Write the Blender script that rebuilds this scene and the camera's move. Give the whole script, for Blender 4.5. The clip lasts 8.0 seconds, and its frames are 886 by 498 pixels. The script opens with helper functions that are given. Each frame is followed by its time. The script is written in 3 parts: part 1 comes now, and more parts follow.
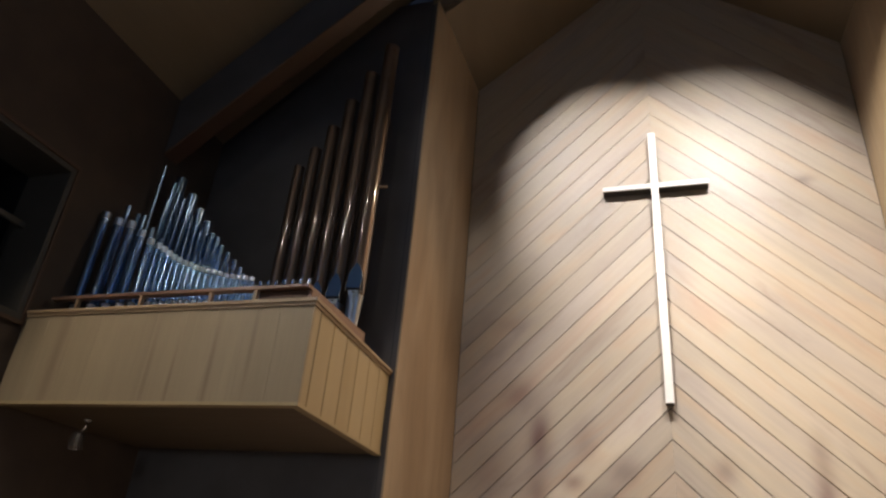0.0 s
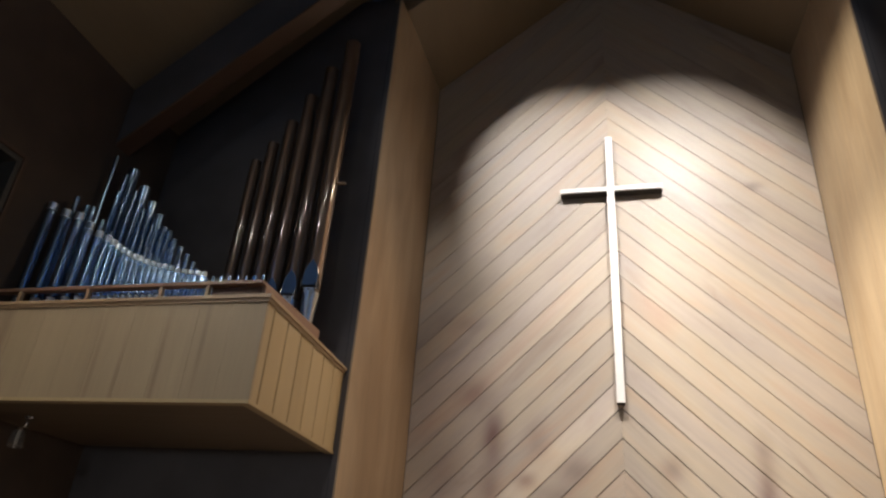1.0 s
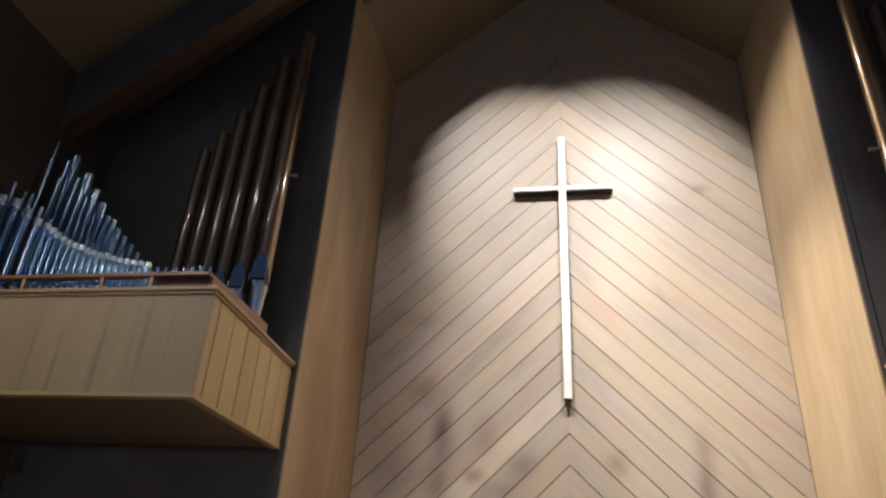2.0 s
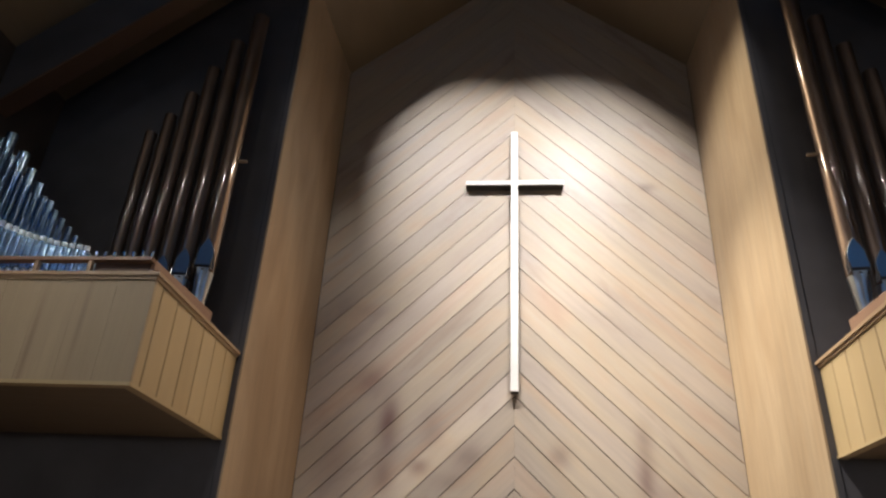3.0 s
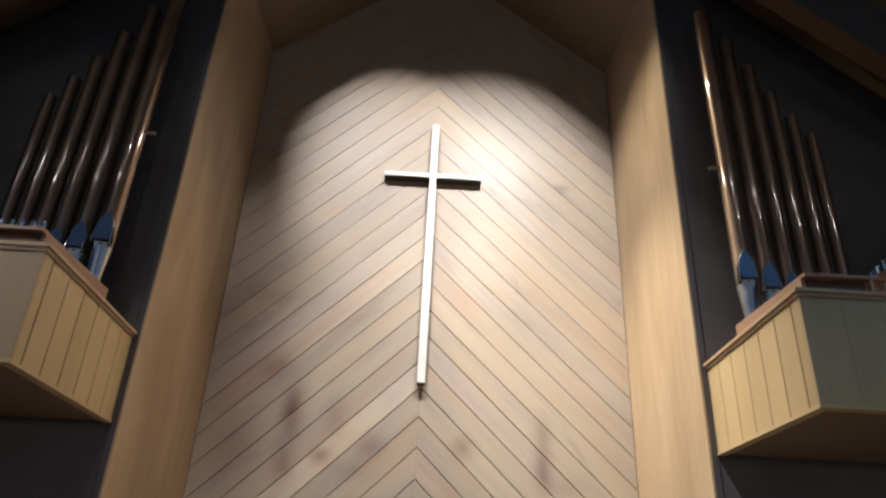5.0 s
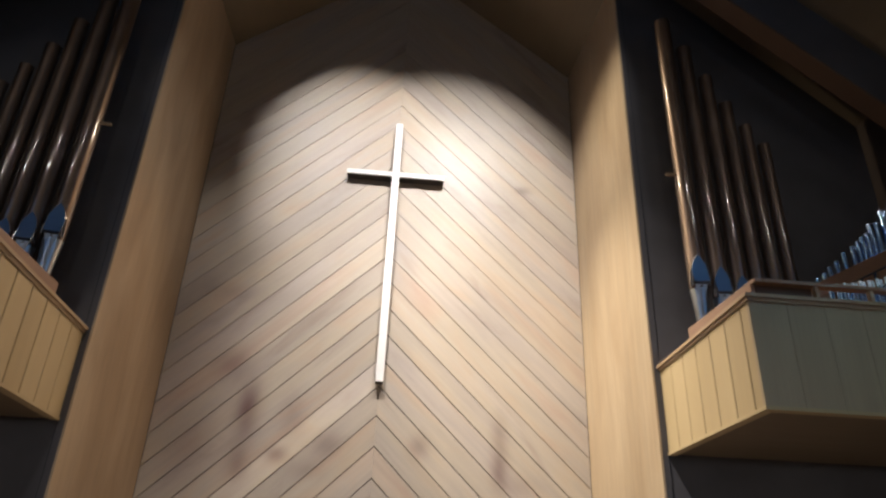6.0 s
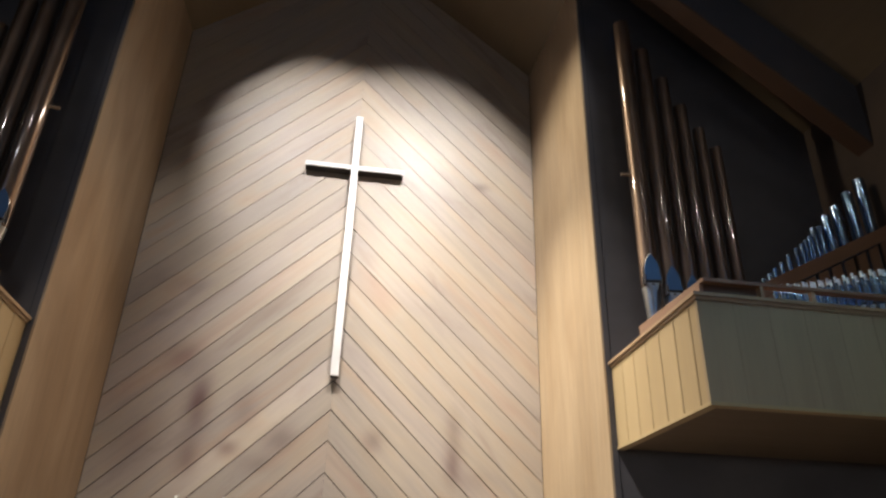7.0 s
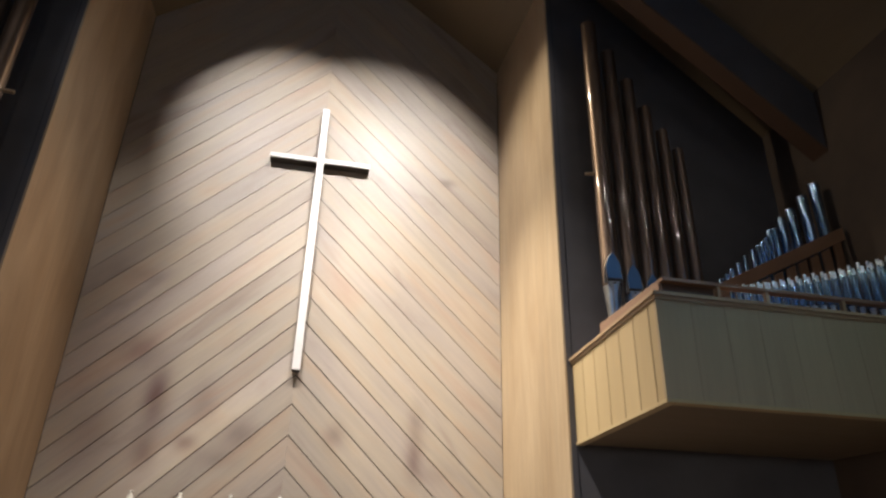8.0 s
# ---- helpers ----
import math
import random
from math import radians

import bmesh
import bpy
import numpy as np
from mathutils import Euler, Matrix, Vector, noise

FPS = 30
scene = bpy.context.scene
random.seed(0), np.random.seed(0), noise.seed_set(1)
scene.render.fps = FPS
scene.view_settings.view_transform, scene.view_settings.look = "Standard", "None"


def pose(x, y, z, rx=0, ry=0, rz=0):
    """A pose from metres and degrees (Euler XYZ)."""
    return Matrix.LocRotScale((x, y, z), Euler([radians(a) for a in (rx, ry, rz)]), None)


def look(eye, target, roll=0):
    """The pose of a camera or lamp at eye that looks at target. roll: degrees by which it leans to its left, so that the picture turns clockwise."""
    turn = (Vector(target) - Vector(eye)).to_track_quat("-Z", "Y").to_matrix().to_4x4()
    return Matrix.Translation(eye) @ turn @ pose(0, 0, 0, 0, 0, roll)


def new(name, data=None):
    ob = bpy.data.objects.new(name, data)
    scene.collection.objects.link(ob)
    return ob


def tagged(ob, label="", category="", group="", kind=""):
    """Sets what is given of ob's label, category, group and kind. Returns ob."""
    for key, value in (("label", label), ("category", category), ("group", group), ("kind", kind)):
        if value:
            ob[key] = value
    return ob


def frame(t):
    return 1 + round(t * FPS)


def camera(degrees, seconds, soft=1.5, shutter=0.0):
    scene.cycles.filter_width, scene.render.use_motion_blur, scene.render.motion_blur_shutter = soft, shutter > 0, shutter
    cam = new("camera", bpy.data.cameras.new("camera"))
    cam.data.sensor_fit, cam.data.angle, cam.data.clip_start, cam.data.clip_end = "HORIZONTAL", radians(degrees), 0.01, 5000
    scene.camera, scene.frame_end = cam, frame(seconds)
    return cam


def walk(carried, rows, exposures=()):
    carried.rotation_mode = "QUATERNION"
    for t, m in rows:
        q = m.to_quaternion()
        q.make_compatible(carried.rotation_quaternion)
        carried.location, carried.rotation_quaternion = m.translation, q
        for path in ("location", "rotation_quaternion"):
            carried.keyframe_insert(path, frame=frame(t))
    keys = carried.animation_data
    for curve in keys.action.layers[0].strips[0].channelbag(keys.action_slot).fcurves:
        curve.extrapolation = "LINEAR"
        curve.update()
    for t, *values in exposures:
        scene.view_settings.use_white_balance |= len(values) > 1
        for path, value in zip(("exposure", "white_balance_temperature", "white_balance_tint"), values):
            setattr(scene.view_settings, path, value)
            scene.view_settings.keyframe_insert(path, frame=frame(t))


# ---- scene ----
# ---- camera ----
cam = camera(66.49, 8.0, soft=2.5)
# seconds, x, y, z, yaw, pitch, roll
PATH = [
    (0.0, -0.092, -6.962, 1.582, 16.801, 26.918, -4.612),
    (0.5, -0.083, -6.962, 1.587, 15.068, 26.950, -4.278),
    (1.0, -0.063, -6.960, 1.583, 13.325, 27.052, -4.042),
    (1.5, -0.051, -6.956, 1.573, 11.444, 27.148, -3.639),
    (3.0, -0.029, -6.935, 1.574, 5.150, 26.608, -2.710),
    (3.5, -0.019, -6.928, 1.574, 3.214, 26.362, -2.590),
    (4.0, -0.013, -6.915, 1.567, 1.362, 26.246, -2.518),
    (4.5, 0.001, -6.921, 1.571, -0.649, 26.181, -2.598),
    (6.0, 0.021, -6.944, 1.570, -5.880, 26.295, -2.142),
    (6.5, 0.033, -6.951, 1.572, -7.606, 26.109, -1.908),
    (7.0, 0.041, -6.949, 1.565, -9.424, 26.012, -1.624),
    (7.5, 0.054, -6.953, 1.570, -10.823, 25.828, -1.462),
    (8.0, 0.055, -6.955, 1.569, -12.429, 25.664, -1.289),
]
walk(cam, [(t, pose(x, y, z, 90 + p, r, w)) for t, x, y, z, w, p, r in PATH], [(0.0, 0.12, 6720, 10), (1.5, 0.10, 6560, 10), (3.0, 0.09, 6500, 10), (8.0, 0.09, 6500, 10)])

# ---- light ----
world = bpy.data.worlds.new("night")
world.use_nodes = True
scene.world = world
world.node_tree.nodes["Background"].inputs[0].default_value = (0.03, 0.04, 0.07, 1)
world.node_tree.nodes["Background"].inputs[1].default_value = 0.2


def spot(name, eye, target, watts, cone, blend, size, color):
    data = bpy.data.lights.new(name, "SPOT")
    data.energy, data.spot_size, data.spot_blend, data.shadow_soft_size, data.color = watts, radians(cone), blend, size, color
    ob = new(name, data)
    ob.matrix_world = look(eye, target)
    return tagged(ob, "unseen spotlight aimed at the chancel", "lamp")


WARM = (1.0, 0.966, 0.962)
spot("cross_spotlight", (-1.35, -4.2, 8.9), (-0.42, 0, 6.06), 1330, 34.3, 0.62, 0.04, WARM)
spot("cross_spotlight", (-1.2, -4.2, 8.9), (1.54, 0, 3.75), 740, 25.2, 0.52, 0.04, WARM)
spot("cross_spotlight", (1.05, -4.2, 8.9), (0.52, 0, 5.42), 1040, 46.5, 0.55, 0.04, WARM)
spot("altar_spotlight", (-1.05, -4.2, 8.9), (1.05, 0, 0.19), 2800, 53.4, 1.0, 0.04, WARM)
spot("altar_spotlight", (1.2, -4.2, 8.9), (0.92, 0, 4.83), 1080, 44.5, 1.0, 0.04, WARM)
spot("altar_spotlight", (-1.2, -4.2, 8.9), (-1.75, 0, 4.3), 400, 25, 1.0, 0.04, WARM)
spot("altar_spotlight", (0, -3.9, 9.0), (0, -2.4, 0), 2600, 36, 0.6, 0.05, WARM)
spot("chancel_spotlight", (0.0, -1.25, 8.5), (2.2, -1.2, 3.9), 640, 60, 1.0, 0.05, (1.0, 0.89, 0.67))
spot("chancel_spotlight", (-1.9, -0.9, 7.6), (2.2, -1.25, 2.4), 1750, 43, 0.9, 0.05, (1.0, 0.89, 0.67))
spot("chancel_spotlight", (1.7, -1.72, 7.75), (-2.2, -1.75, 2.2), 240, 44, 0.8, 0.05, (1.0, 0.66, 0.42))
spot("balcony_spotlight", (-1.9, -2.10, 7.6), (2.45, -2.10, 5.5), 250, 38, 0.8, 0.05, (1.0, 0.85, 0.64))
spot("balcony_spotlight", (-1.9, -2.10, 7.6), (2.3, -2.6, 2.75), 800, 22, 0.8, 0.05, (1.0, 0.85, 0.64))
spot("balcony_spotlight", (1.9, -2.10, 7.6), (-2.3, -2.6, 2.75), 430, 22, 0.8, 0.05, (1.0, 0.85, 0.64))
spot("balcony_spotlight", (1.9, -2.10, 7.6), (-2.42, -2.4, 3.8), 145, 44, 0.8, 0.05, (1.0, 0.85, 0.64))
spot("nave_spotlight", (-4.2, -6.2, 5.6), (-3.2, -3.3, 2.2), 325, 54, 0.8, 0.05, (1.0, 0.88, 0.70))
spot("nave_spotlight", (4.2, -6.2, 5.6), (3.3, -3.3, 2.2), 72, 50, 0.8, 0.05, (0.60, 1.0, 1.05))


def bulb(name, watts, size, color, places, label):
    data = bpy.data.lights.new(name, "POINT")
    data.energy, data.shadow_soft_size, data.color = watts, size, color
    for place in places:
        ob = new(name, data)
        ob.location = place
        tagged(ob, label, "lamp", "nave lamps")


# added fill lights low in the nave, no fixture behind them
bulb("low_fill_bulb", 80, 0.25, (0.90, 0.93, 0.95), [(-2.2, -11.0, 2.7), (2.2, -11.0, 2.7)], "unseen dim fill light added in the nave")
for side in (-1, 1):
    # the first spot is an added fill for the walls below the balconies
    spot("low_fill_spot", (side * 2.2, -11.0, 2.6), (side * 3.0, -2.0, 0.9), 170, 40, 1.0, 0.2, (0.95, 0.93, 0.97))
    spot("organ_spotlight", (side * 4.15, -5.6, 6.35), (side * 3.1, -1.9, 4.5), 15, 50, 0.8, 0.06, (1.0, 0.97, 0.92))
    spot("organ_spotlight", (side * 2.2, -7.2, 7.75), (side * 3.2, -1.9, 4.4), 33, 40, 0.8, 0.06, (1.0, 0.97, 0.92))


# ---- materials ----
def mat(name, rough=0.6, metal=0.0):
    m = bpy.data.materials.new(name)
    m.use_nodes = True
    b = m.node_tree.nodes["Principled BSDF"]
    b.inputs["Roughness"].default_value, b.inputs["Metallic"].default_value = rough, metal
    return m, m.node_tree.nodes, m.node_tree.links, b


def ramp(n, stops):
    r = n.new("ShaderNodeValToRGB")
    while len(r.color_ramp.elements) < len(stops):
        r.color_ramp.elements.new(0.5)
    for e, (p, c) in zip(r.color_ramp.elements, stops):
        e.position, e.color = p, (*c, 1)
    return r


def math_node(n, l, op, a, b=None):
    k = n.new("ShaderNodeMath")
    k.operation = op
    for i, v in enumerate((a, b)):
        if v is None:
            continue
        if isinstance(v, (int, float)):
            k.inputs[i].default_value = v
        else:
            l.new(v, k.inputs[i])
    return k.outputs[0]


def wood(name, tones, grain, along=0, rough=0.5, spread=1.0, bump=0.15, dark_marks=(), tint=None, paired=False):
    """Boards: a tone for each piece, fibres along one local axis, broad figure, fine pores, and dark marks, stains or
    painted shade (x, z, half width, half height, depth).
    """
    m, n, l, b = mat(name, rough)
    co, info = n.new("ShaderNodeTexCoord"), n.new("ShaderNodeObjectInfo")
    shift = n.new("ShaderNodeVectorMath")
    shift.operation = "ADD"
    far = math_node(n, l, "MULTIPLY", info.outputs["Random"], 37.0)
    pack = n.new("ShaderNodeCombineXYZ")
    for i in range(3):
        l.new(far, pack.inputs[i])
    l.new(co.outputs["Object"], shift.inputs[0])
    l.new(pack.outputs[0], shift.inputs[1])

    def field(length, across, detail, rough_=0.6, twist=0.0):
        k = n.new("ShaderNodeMapping")
        s = [across] * 3
        s[along] = length
        k.inputs["Scale"].default_value = s
        t = n.new("ShaderNodeTexNoise")
        t.inputs["Scale"].default_value, t.inputs["Detail"].default_value, t.inputs["Roughness"].default_value = 1.0, detail, rough_
        t.inputs["Distortion"].default_value = twist
        l.new(shift.outputs[0], k.inputs[0])
        l.new(k.outputs[0], t.inputs["Vector"])
        return t.outputs["Fac"]

    broad, figure, fine = field(0.7, 2.2, 3, 0.5, 0.6), field(1.1, 22, 5, 0.6, 0.4), field(5, 190, 3)
    tone = ramp(n, tones)
    sep_c = n.new("ShaderNodeSeparateColor")
    l.new(info.outputs["Color"], sep_c.inputs[0])
    mix = math_node(n, l, "ADD", math_node(n, l, "MULTIPLY", sep_c.outputs[1] if paired else info.outputs["Random"], spread), math_node(n, l, "MULTIPLY", math_node(n, l, "SUBTRACT", broad, 0.5), 0.9))
    mix = math_node(n, l, "ADD", mix, (1 - spread) * 0.5)
    l.new(mix, tone.inputs[0])
    val = math_node(n, l, "ADD", math_node(n, l, "MULTIPLY", figure, grain), math_node(n, l, "MULTIPLY", fine, grain * 0.5))
    val = math_node(n, l, "ADD", val, 1 - grain * 0.75)
    val = math_node(n, l, "MULTIPLY", val, sep_c.outputs[0])
    if dark_marks:
        geo = n.new("ShaderNodeNewGeometry")
        sep = n.new("ShaderNodeSeparateXYZ")
        l.new(geo.outputs["Position"], sep.inputs[0])
        total = None
        for x, z, hw, hh, depth in dark_marks:
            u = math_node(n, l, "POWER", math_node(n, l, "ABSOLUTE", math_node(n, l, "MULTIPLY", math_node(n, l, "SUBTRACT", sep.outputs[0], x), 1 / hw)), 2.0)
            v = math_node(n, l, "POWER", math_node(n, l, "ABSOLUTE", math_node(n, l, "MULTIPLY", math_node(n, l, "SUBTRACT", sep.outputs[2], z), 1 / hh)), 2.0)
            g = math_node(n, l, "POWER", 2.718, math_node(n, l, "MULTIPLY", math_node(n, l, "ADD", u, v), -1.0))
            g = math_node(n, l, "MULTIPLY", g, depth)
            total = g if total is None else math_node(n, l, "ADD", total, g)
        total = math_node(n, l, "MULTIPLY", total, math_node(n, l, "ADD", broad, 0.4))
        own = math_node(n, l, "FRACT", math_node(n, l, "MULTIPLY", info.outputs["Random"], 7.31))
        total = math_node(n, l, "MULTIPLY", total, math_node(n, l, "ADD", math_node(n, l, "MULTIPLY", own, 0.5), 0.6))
    mul = n.new("ShaderNodeMix")
    mul.data_type, mul.blend_type = "RGBA", "MULTIPLY"
    mul.inputs["Factor"].default_value = 1
    l.new(tone.outputs[0], mul.inputs["A"])
    gray = n.new("ShaderNodeCombineColor")
    for i, depth in enumerate((0.86, 1.0, 0.98)):
        shade = math_node(n, l, "MULTIPLY", val, math_node(n, l, "SUBTRACT", 1.0, math_node(n, l, "MULTIPLY", total, depth))) if dark_marks else val
        l.new(shade, gray.inputs[i])
    l.new(gray.outputs[0], mul.inputs["B"])
    colour = mul.outputs["Result"]
    if tint:
        cloud = field(0.55, 2.6, 4, 0.6, 0.8)
        hue = ramp(n, tint)
        l.new(cloud, hue.inputs[0])
        over = n.new("ShaderNodeMix")
        over.data_type, over.blend_type = "RGBA", "MULTIPLY"
        over.inputs["Factor"].default_value = 1
        l.new(colour, over.inputs["A"])
        l.new(hue.outputs[0], over.inputs["B"])
        colour = over.outputs["Result"]
    l.new(colour, b.inputs["Base Color"])
    bp = n.new("ShaderNodeBump")
    bp.inputs["Strength"].default_value, bp.inputs["Distance"].default_value = bump, 0.004
    l.new(val, bp.inputs["Height"])
    l.new(bp.outputs[0], b.inputs["Normal"])
    rr = math_node(n, l, "ADD", math_node(n, l, "MULTIPLY", figure, 0.25), rough - 0.12)
    l.new(rr, b.inputs["Roughness"])
    return m


def paint(name, c1, c2, rough, scale=3.0, bump=0.1, fine=120.0, metal=0.0):
    """A painted, plastered or metal surface: two close tones in broad clouds, fine relief."""
    m, n, l, b = mat(name, rough, metal)
    co = n.new("ShaderNodeTexCoord")
    t, f = n.new("ShaderNodeTexNoise"), n.new("ShaderNodeTexNoise")
    t.inputs["Scale"].default_value, t.inputs["Detail"].default_value = scale, 5
    f.inputs["Scale"].default_value, f.inputs["Detail"].default_value = fine, 2
    l.new(co.outputs["Object"], t.inputs["Vector"])
    l.new(co.outputs["Object"], f.inputs["Vector"])
    r = ramp(n, [(0.35, c1), (0.65, c2)])
    l.new(t.outputs["Fac"], r.inputs[0])
    l.new(r.outputs[0], b.inputs["Base Color"])
    bp = n.new("ShaderNodeBump")
    bp.inputs["Strength"].default_value, bp.inputs["Distance"].default_value = bump, 0.003
    l.new(f.outputs["Fac"], bp.inputs["Height"])
    l.new(bp.outputs[0], b.inputs["Normal"])
    rr = math_node(n, l, "ADD", math_node(n, l, "MULTIPLY", t.outputs["Fac"], 0.2), rough - 0.1)
    l.new(rr, b.inputs["Roughness"])
    return m


def brushed(m, stretch, coat=0.0, coat_rough=0.05):
    """Burnished along the pipe: highlights run up and down the metal."""
    n, l = m.node_tree.nodes, m.node_tree.links
    b = n["Principled BSDF"]
    t = n.new("ShaderNodeTangent")
    t.direction_type, t.axis = "RADIAL", "Z"
    l.new(t.outputs[0], b.inputs["Tangent"])
    b.inputs["Anisotropic"].default_value, b.inputs["Anisotropic Rotation"].default_value = stretch, 0.25
    b.inputs["Coat Weight"].default_value, b.inputs["Coat Roughness"].default_value = coat, coat_rough
    return m


# plank stains; the broad mark at x -1.90 paints shade along the left edge
STAINS_AND_SHADE = [(-1.28, 3.02, 0.12, 0.30, 0.75), (-1.31, 2.54, 0.11, 0.18, 0.58), (-0.84, 3.02, 0.13, 0.24, 0.45), (-0.95, 2.64, 0.11, 0.08, 0.65),
          (-0.45, 2.74, 0.18, 0.14, 0.45), (0.45, 2.79, 0.11, 0.12, 0.55), (1.26, 2.60, 0.09, 0.22, 0.6), (1.27, 2.99, 0.09, 0.2, 0.3),
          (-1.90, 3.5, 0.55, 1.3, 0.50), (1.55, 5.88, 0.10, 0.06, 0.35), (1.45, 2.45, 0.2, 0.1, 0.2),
          (-1.50, 3.50, 0.22, 0.16, 0.30), (-1.80, 2.65, 0.25, 0.30, 0.30), (-1.62, 4.30, 0.25, 0.10, 0.25), (-0.62, 2.50, 0.22, 0.10, 0.30)]
PLANK = wood("limed_oak", [(0.0, (0.277, 0.214, 0.168)), (0.2, (0.283, 0.229, 0.184)), (0.4, (0.324, 0.270, 0.205)), (0.6, (0.307, 0.258, 0.211)), (0.8, (0.333, 0.270, 0.211)), (1.0, (0.286, 0.238, 0.201))], 0.30, 0, 0.42, 0.24, 0.12, STAINS_AND_SHADE,
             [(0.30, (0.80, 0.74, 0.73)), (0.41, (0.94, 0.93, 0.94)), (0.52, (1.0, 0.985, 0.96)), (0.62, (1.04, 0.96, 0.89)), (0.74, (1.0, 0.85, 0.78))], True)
PLANK.node_tree.nodes["Principled BSDF"].inputs["Specular IOR Level"].default_value = 0.3
VENEER = wood("ash_veneer", [(0.1, (0.22, 0.145, 0.082)), (0.45, (0.33, 0.24, 0.152)), (0.9, (0.42, 0.325, 0.218))], 0.6, 2, 0.5, 0.3, 0.1)
BOARD = wood("birch_board", [(0.0, (0.29, 0.215, 0.117)), (0.5, (0.345, 0.26, 0.145)), (1.0, (0.39, 0.30, 0.174))], 0.26, 2, 0.5, 0.6, 0.1)
TRIM = wood("trim_oak", [(0.0, (0.26, 0.178, 0.108)), (1.0, (0.32, 0.226, 0.14))], 0.25, 0, 0.45, 0.4, 0.1)
FRONT = wood("panel_veneer", [(0.0, (0.235, 0.178, 0.115)), (0.5, (0.275, 0.212, 0.14)), (1.0, (0.315, 0.245, 0.163))], 0.34, 2, 0.55, 0.25, 0.1,
             [(-4.30, 2.85, 0.05, 0.6, 0.45), (-3.45, 2.75, 0.02, 0.3, 0.4), (-3.25, 2.7, 0.016, 0.25, 0.35), (-2.95, 2.75, 0.018, 0.35, 0.4), (-2.66, 2.95, 0.018, 0.3, 0.35), (3.1, 2.8, 0.05, 0.4, 0.2)])
STAIN = wood("dark_stain", [(0.0, (0.022, 0.017, 0.013)), (1.0, (0.034, 0.026, 0.02))], 0.25, 2, 0.6, 0.4, 0.1)
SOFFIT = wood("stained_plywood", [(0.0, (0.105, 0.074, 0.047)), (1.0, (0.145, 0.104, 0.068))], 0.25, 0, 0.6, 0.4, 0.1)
RED = wood("mahogany_rail", [(0.0, (0.16, 0.092, 0.06)), (1.0, (0.22, 0.132, 0.092))], 0.25, 0, 0.45, 0.5, 0.1)
CHEST = wood("chest_pine", [(0.0, (0.17, 0.083, 0.042)), (1.0, (0.25, 0.13, 0.068))], 0.25, 0, 0.5, 0.5, 0.1)
BEAMWOOD = wood("beam_stain", [(0.0, (0.055, 0.028, 0.017)), (1.0, (0.085, 0.045, 0.025))], 0.3, 0, 0.6, 0.5, 0.1)
CEIL = wood("ceiling_boards", [(0.0, (0.115, 0.083, 0.048)), (1.0, (0.165, 0.12, 0.072))], 0.25, 1, 0.6, 0.4, 0.1)
BROWN = paint("brown_wall", (0.054, 0.036, 0.025), (0.072, 0.049, 0.034), 0.8)
DARK = paint("charcoal_wall", (0.057, 0.052, 0.054), (0.079, 0.073, 0.075), 0.7, 2.0, 0.15)
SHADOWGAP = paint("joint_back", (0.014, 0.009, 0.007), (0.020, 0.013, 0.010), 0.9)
WHITE = paint("white_paint", (0.55, 0.52, 0.48), (0.60, 0.57, 0.53), 0.5, 5, 0.05)
FLOOR = paint("floor_boards", (0.25, 0.205, 0.165), (0.31, 0.255, 0.205), 0.9, 4, 0.4)
COPPER = brushed(paint("copper", (0.160, 0.108, 0.077), (0.228, 0.157, 0.114), 0.44, 2.5, 0.0, 40, 0.82), 0.5, 1.0, 0.08)
COPPER.node_tree.nodes["Principled BSDF"].inputs["Coat IOR"].default_value = 2.2
# tin whose base colour carries the blue light it would reflect
BLUED_TIN = brushed(paint("tin", (0.26, 0.43, 0.68), (0.38, 0.55, 0.76), 0.17, 6, 0.008, 60, 1.0), 0.92, 0.4, 0.06)
COLLAR = brushed(paint("bright_tin", (0.52, 0.62, 0.74), (0.66, 0.73, 0.82), 0.33, 6, 0.01, 60, 1.0), 0.7)
BLUE = paint("blue_lip", (0.02, 0.085, 0.22), (0.028, 0.115, 0.28), 0.4, 6, 0.03)
CHROME = paint("chrome", (0.75, 0.75, 0.76), (0.85, 0.85, 0.86), 0.15, 8, 0.02, 60, 1.0)
LEAD = paint("dull_tin", (0.42, 0.44, 0.46), (0.52, 0.54, 0.56), 0.30, 6, 0.04, 60, 1.0)
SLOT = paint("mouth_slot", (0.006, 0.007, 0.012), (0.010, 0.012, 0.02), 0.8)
BRASS = paint("brass", (0.62, 0.44, 0.18), (0.72, 0.54, 0.26), 0.25, 8, 0.02, 60, 1.0)
WAX = paint("wax", (0.82, 0.78, 0.68), (0.86, 0.83, 0.75), 0.45, 8, 0.03)
GREY = paint("grey_paint", (0.09, 0.087, 0.083), (0.12, 0.116, 0.11), 0.6, 3, 0.1)
FRAME = paint("frame_paint", (0.042, 0.038, 0.034), (0.056, 0.051, 0.046), 0.6, 3, 0.1)
glass, gn, gl, gb = mat("clear_glass", 0.03)
gb.inputs["Transmission Weight"].default_value, gb.inputs["IOR"].default_value = 0.94, 1.5
# added blue emitter, out of view, for the metal pipes to reflect
BLUE_GLOW, dn, dl, db = mat("blue_glow_pane", 0.1)
db.inputs["Emission Color"].default_value, db.inputs["Emission Strength"].default_value = (0.14, 0.36, 0.78, 1), 1.7
db.inputs["Base Color"].default_value = (0.02, 0.03, 0.05, 1)


